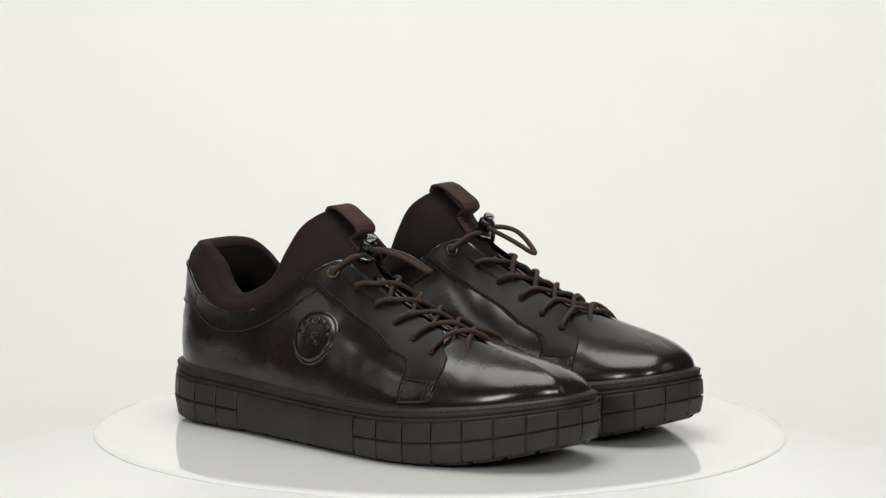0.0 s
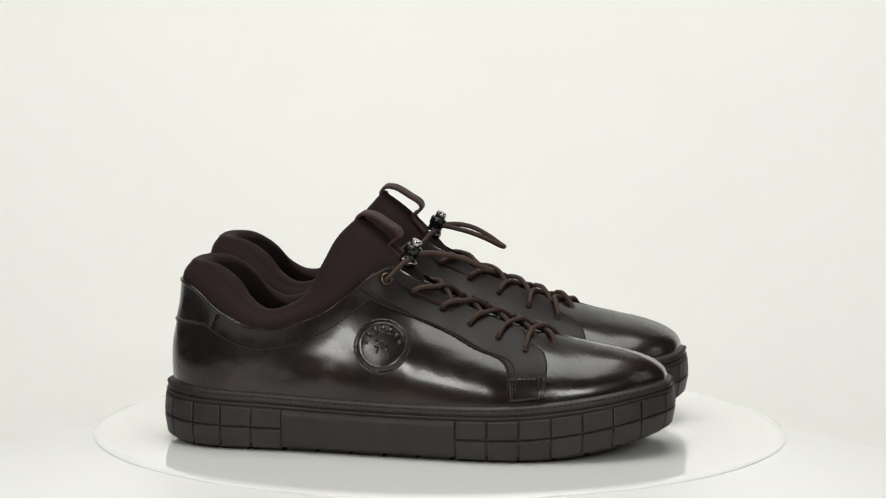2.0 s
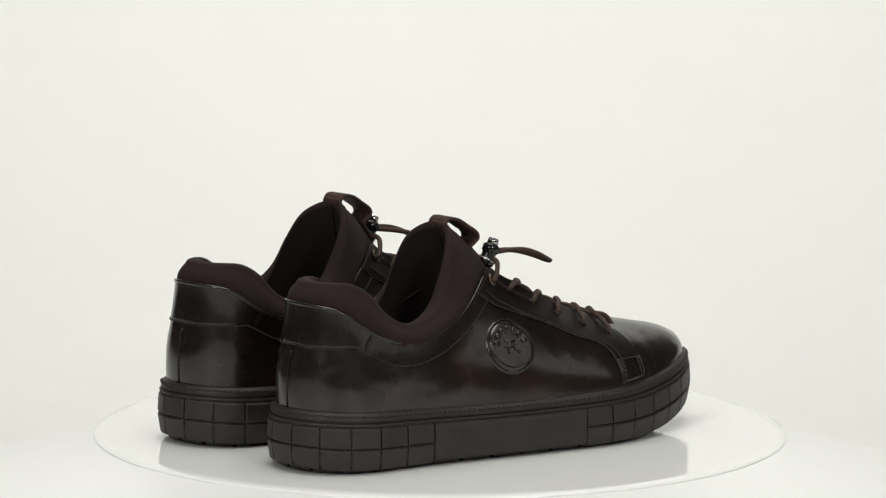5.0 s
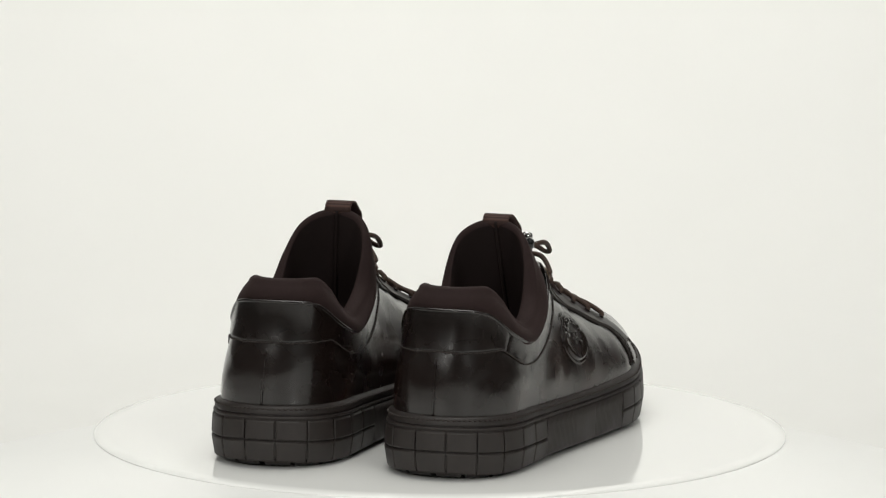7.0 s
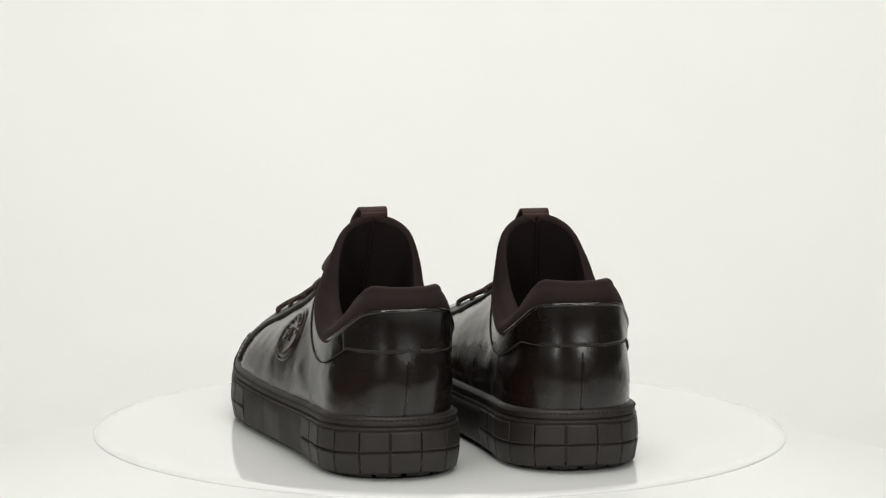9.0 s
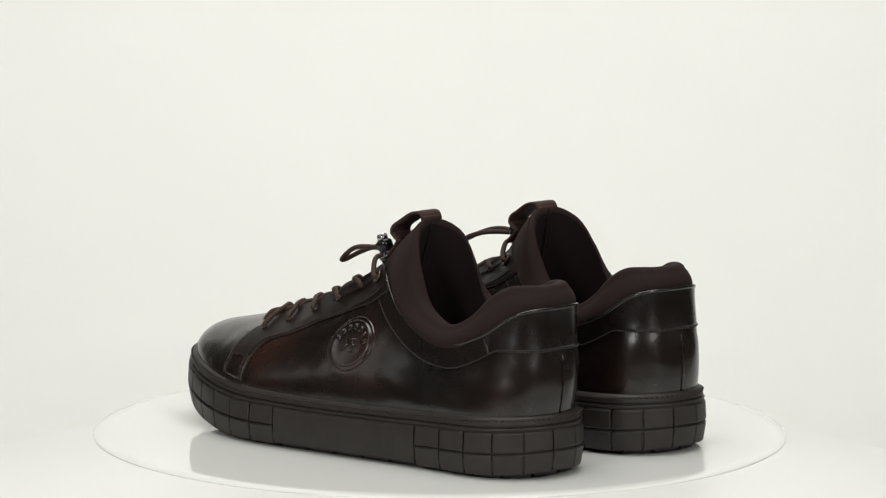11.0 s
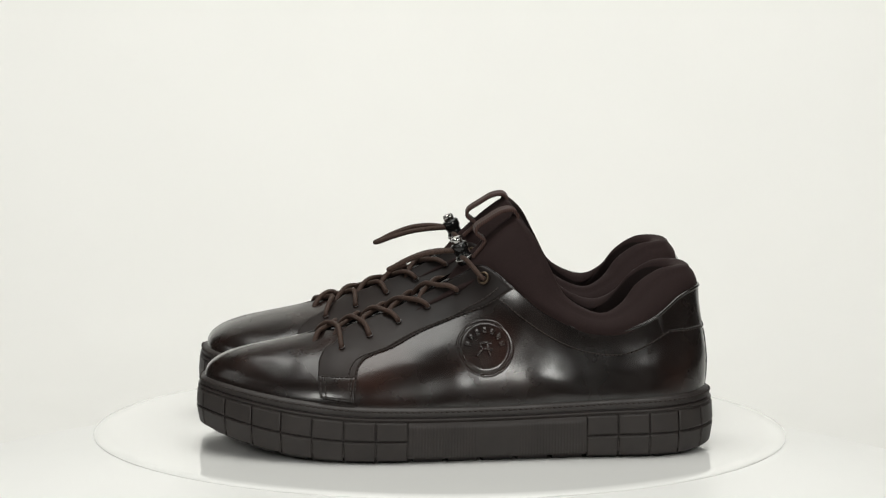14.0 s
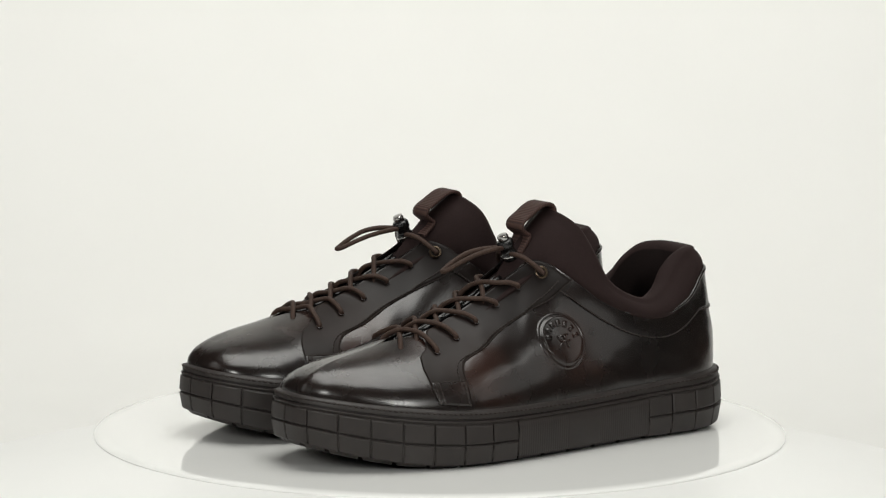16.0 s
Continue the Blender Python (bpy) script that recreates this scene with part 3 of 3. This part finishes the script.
    # -- padded collar, lining, tongue --
    bm = bmesh.new()
    grid(bm, [[P(sock(s, r)) for s in S] for r in np.linspace(0, 1, 12)] + [[P(sock_inner(s, r)) for s in S] for r in np.linspace(0.08, 0.5, 8)], close=True, flip=flip)
    part("collar", bm, KNIT, root, "padded dark brown knit sock collar")
    bm = bmesh.new()
    vs = grid(bm, [[P(sock_inner(s, r)) for s in S] for r in np.linspace(0.5, 1, 8)], close=True, flip=flip)
    bm.faces.new(vs[-1] if not flip else vs[-1][::-1])
    part("lining", bm, LINING, root, "dark brown fabric lining and insole")
    bm = bmesh.new()
    add_tube(bm, [P(np.array(sock_inner(0.5, r)) + np.array([-0.0008, 0, 0])) for r in np.linspace(0.42, 0.8, 12)], 0.0011, 6)
    part("tongue_seam", finish(bm), LINING, root)
    bm = bmesh.new()
    xs = np.linspace(0.146, 0.246, 34)
    grid(bm, [[P(tongue_point(x, w) + np.array([0, 0, d])) for w in np.linspace(-1, 1, 9)] for d in (0.0,) for x in xs])
    tongue = part("tongue", finish(bm), KNIT, root, "dark brown fabric tongue under the laces")
    bm = bmesh.new()
    grid(bm, [[P(tongue_point(x, w) + np.array([0, 0, 0.0012 - 0.0020 * (1 - smooth(0.206, 0.222, x))])) for w in np.linspace(-0.95, 0.95, 9)] for x in np.linspace(0.206, 0.236, 14)])
    part("tongue_base", finish(bm), LEATHER, root, "glossy leather under the last crossing of the laces")
    so = tongue.modifiers.new("thickness", "SOLIDIFY")
    so.thickness, so.offset = 0.002, -1

    for v in (-0.0021, 0.0021):
        bm = bmesh.new()
        add_tube(bm, [P((x, v, throat_z(x) - 0.0022 + 0.0004 * math.sin(x * 150 + v * 900))) for x in np.linspace(0.160, 0.238, 30)], 0.0014, 8)
        part("tongue_piping", finish(bm), PLASTIC, root, "glossy black piping down the tongue")

    # -- holes, eyelets, cord --
    def ring_at(name, sr, side, R, rad, lift, mat, sides=18):
        s, r = ((1 - sr[0]) % 1.0 if side < 0 else sr[0]), sr[1]
        c = upper(s, r, lift)
        nn = upper(s, r, lift + 0.001) - c
        nn = nn / np.linalg.norm(nn)
        a = np.cross(nn, [0, 0, 1.0])
        a = a / np.linalg.norm(a)
        b = np.cross(nn, a)
        bmr = bmesh.new()
        rows = [[P(c + (R + rad * math.cos(t)) * (a * math.cos(w) + b * math.sin(w)) + nn * rad * math.sin(t)) for t in np.linspace(0, 2 * math.pi, 8, endpoint=False)] for w in np.linspace(0, 2 * math.pi, sides, endpoint=False)]
        grid(bmr, rows + rows[:1], close=True)
        bmesh.ops.remove_doubles(bmr, verts=bmr.verts, dist=1e-6)
        ob = part(name, finish(bmr), mat, root)
        # flat dark disc inside the ring paints the hole's shade; the leather is uncut
        bmr = bmesh.new()
        vsr = [bmr.verts.new(P(c + (R * 1.02) * (a * math.cos(w) + b * math.sin(w)) - nn * 0.0001)) for w in np.linspace(0, 2 * math.pi, sides, endpoint=False)]
        bmr.faces.new(vsr)
        part("hole_shade_disc", finish(bmr), HOLE_SHADE, ob)
        return ob

    def at(sr, side, lift):
        return upper((1 - sr[0]) % 1.0 if side < 0 else sr[0], min(sr[1], 1.0), lift)

    lace = None
    for side in (1, -1):
        ring_at("eyelet", EYELET, side, 0.0031, 0.0010, 0.0021, BRASS)
        for k, h in enumerate(HOLES):
            ring_at("lace_hole", h, side, 0.0017, 0.0004, 0.0018, LEATHER, 12)
            H = at(h, side, 0.0004)
            edge = at((h[0] + 0.019, 0.99), side, 0.0026)
            nrm = at((h[0] + 0.0095, 0.5 * h[1] + 0.5), side, 0.0034)
            x = edge[0]
            sway = 0.0012 * math.sin(7.3 * k + side)
            cen = tongue_point(x + 0.006 + sway, 0.0) + np.array([0, 0, 0.0042 + (0.0026 if side > 0 else 0.0)])
            far = np.array([x + 0.0110 + sway, -side * 0.0082, throat_z(x + 0.0110) + 0.0006])
            dive = np.array([x + 0.0140 + sway, -side * 0.0125, throat_z(x + 0.0140) - 0.0050])
            bm = bmesh.new()
            add_tube(bm, [P(p) for p in curve_points([H, at(h, side, 0.0030) + (nrm - at(h, side, 0.0)) * 0.12, nrm, edge, cen, far, dive], 34)], 0.00155, 8)
            strand = part("lace", finish(bm), CORD, root, "dark brown round elastic cord" if lace is None else "")
            lace = strand
    # cord from the eyelets to the cord lock, and the free loop
    TG = np.array([0.1535, 0.001, 0.1180])
    for side in (1, -1):
        E0 = at(EYELET, side, 0.0006)
        E1 = at(EYELET, side, 0.0045)
        E2 = 0.5 * (E1 + TG) + np.array([0.002, side * 0.002, 0.0015])
        bm = bmesh.new()
        add_tube(bm, [P(p) for p in curve_points([E0, E1, E2, TG + np.array([0, side * 0.002, -0.0035])], 22)], 0.00155, 8)
        part("lace", finish(bm), CORD, root)
    T = np.array(tip)
    D = T - TG
    loop = []
    for w in (0.0, 0.25, 0.5, 0.75, 0.93):
        loop.append(TG + D * w + np.array([0.003 * (1 - w), 0.0012 + (0.0034 if sg < 0 else 0.0056) * math.sin(math.pi * w**0.8), 0.0045 * math.sin(math.pi * w) - 0.0005 * w]))
    back = [p * np.array([1, -1, 1]) + np.array([0, 2 * (TG[1] + (T[1] - TG[1]) * w), -0.0015 * math.sin(math.pi * w)]) for p, w in zip(loop, (0.0, 0.25, 0.5, 0.75, 0.93))]
    bm = bmesh.new()
    add_tube(bm, [P(p) for p in curve_points(loop + [T] + back[::-1], 60)], 0.00155, 8)
    part("lace_loop", finish(bm), CORD, root, "free loop of brown elastic cord")

    # cord lock
    lock_axis = Vector((0.45, 0, 1)).normalized()
    turn = lock_axis.to_track_quat("Z", "Y").to_matrix().to_4x4()
    place = Matrix.Translation(P(TG)) @ turn

    def lathe_part(name, prof, mat, parent, label=""):
        bmt = lathe([(r * 1.12, z * 1.22) for r, z in prof], 20)
        bmesh.ops.transform(bmt, matrix=place, verts=bmt.verts)
        return sharp(part(name, finish(bmt), mat, parent, label), 50)

    lock = lathe_part("cord_lock", [(0.0026, -0.0072), (0.0040, -0.0068), (0.0045, -0.0056), (0.0045, -0.0030), (0.0039, -0.0024), (0.0039, -0.0004), (0.0046, 0.0002), (0.0046, 0.0032), (0.0040, 0.0040), (0.002, 0.0042)], PLASTIC, root, "glossy black and chrome cord lock")
    lathe_part("collar_ring", [(0.0047, -0.0050), (0.0050, -0.0047), (0.0050, -0.0038), (0.0047, -0.0035), (0.0044, -0.0035), (0.0044, -0.0050)], CHROME, lock)
    lathe_part("button", [(0.0026, 0.0040), (0.0030, 0.0044), (0.0031, 0.0062), (0.0026, 0.0072), (0.0012, 0.0075)], CHROME, lock)

    if sg < 0:
        bm = bmesh.new()
        rows = [[P((0.1252 - 0.0006 * k, 0.0122 - 0.0004 * k + 0.0016 * a, 0.0975 + b)) for a, b in ((-1, -0.0020), (1, -0.0026), (1, 0.0018), (0, 0.0030), (-1, 0.0022))] for k in (0, 1)]
        vs = grid(bm, rows, close=True)
        bm.faces.new(vs[0])
        bm.faces.new(vs[1])
        part("inner_tag", finish(bm), TAG, root, "tiny white fabric tag inside the collar")

    # pull tab
    path = curve_points([(adj(x, z)[0] - 0.001, 0, adj(x, z)[1] - (0.0018 if sg < 0 and x < 0.145 else 0.0)) for x, y, z in [(0.1205, 0, 0.1340), (0.1195, 0, 0.1372), (0.1222, 0, 0.1408), (0.1290, 0, 0.1400), (0.1372, 0, 0.1350), (0.1428, 0, 0.1312), (0.1440, 0, 0.1275), (0.1412, 0, 0.1247), (0.1390, 0, 0.1220), (0.1460, 0, 0.1130)]], 44)
    bm = bmesh.new()
    wsm = (-0.0083, -0.0081, -0.004, 0.0, 0.004, 0.0081, 0.0083)
    top, low = [], []
    for i, p in enumerate(path):
        d = (path[min(i + 1, 43)] - path[max(i - 1, 0)]).normalized()
        nn = Vector((-d.z, 0, d.x)) * 0.0009
        top.append([P((p.x + nn.x * (0.2 if abs(w) > 0.0082 else 1), w - lean, p.z + nn.z * (0.2 if abs(w) > 0.0082 else 1))) for w in wsm])
        low.append([P((p.x - nn.x * (0.2 if abs(w) > 0.0082 else 1), w - lean, p.z - nn.z * (0.2 if abs(w) > 0.0082 else 1))) for w in wsm[::-1]])
    grid(bm, [a + b for a, b in zip(top, low)], close=True)
    part("pull_tab", finish(bm), WEBBING, root, "ribbed brown webbing pull tab")
    return root


build_studio()
build_table()
turntable = build_turntable()
right_shoe = tagged(build_shoe(-1, (0.2025, -0.001, 0.1085), 0.0070, -0.035), "dark brown burnished leather sneaker with cord laces on a turntable", "shoe", group="pair of shoes")
left_shoe = tagged(build_shoe(1, (0.1970, -0.0065, 0.1060), 0.0015, 0.085), "dark brown burnished leather sneaker with cord laces beside its mate", "shoe", group="pair of shoes")


def motions():
    """The platter turns at an even rate and carries both shoes."""
    times = [0.5 * k for k in range(33)]
    for thing, place in (
        (turntable, pose(0, 0, 0)),
        (right_shoe, pose(-0.1616, -0.0532, 0.0, rz=-0.53)),
        (left_shoe, pose(-0.1655, 0.0531, 0.0, rz=3.54)),
    ):
        walk(thing, [(t, pose(0, 0, 0, rz=SPIN_START + SPIN_RATE * t) @ place) for t in times])


motions()
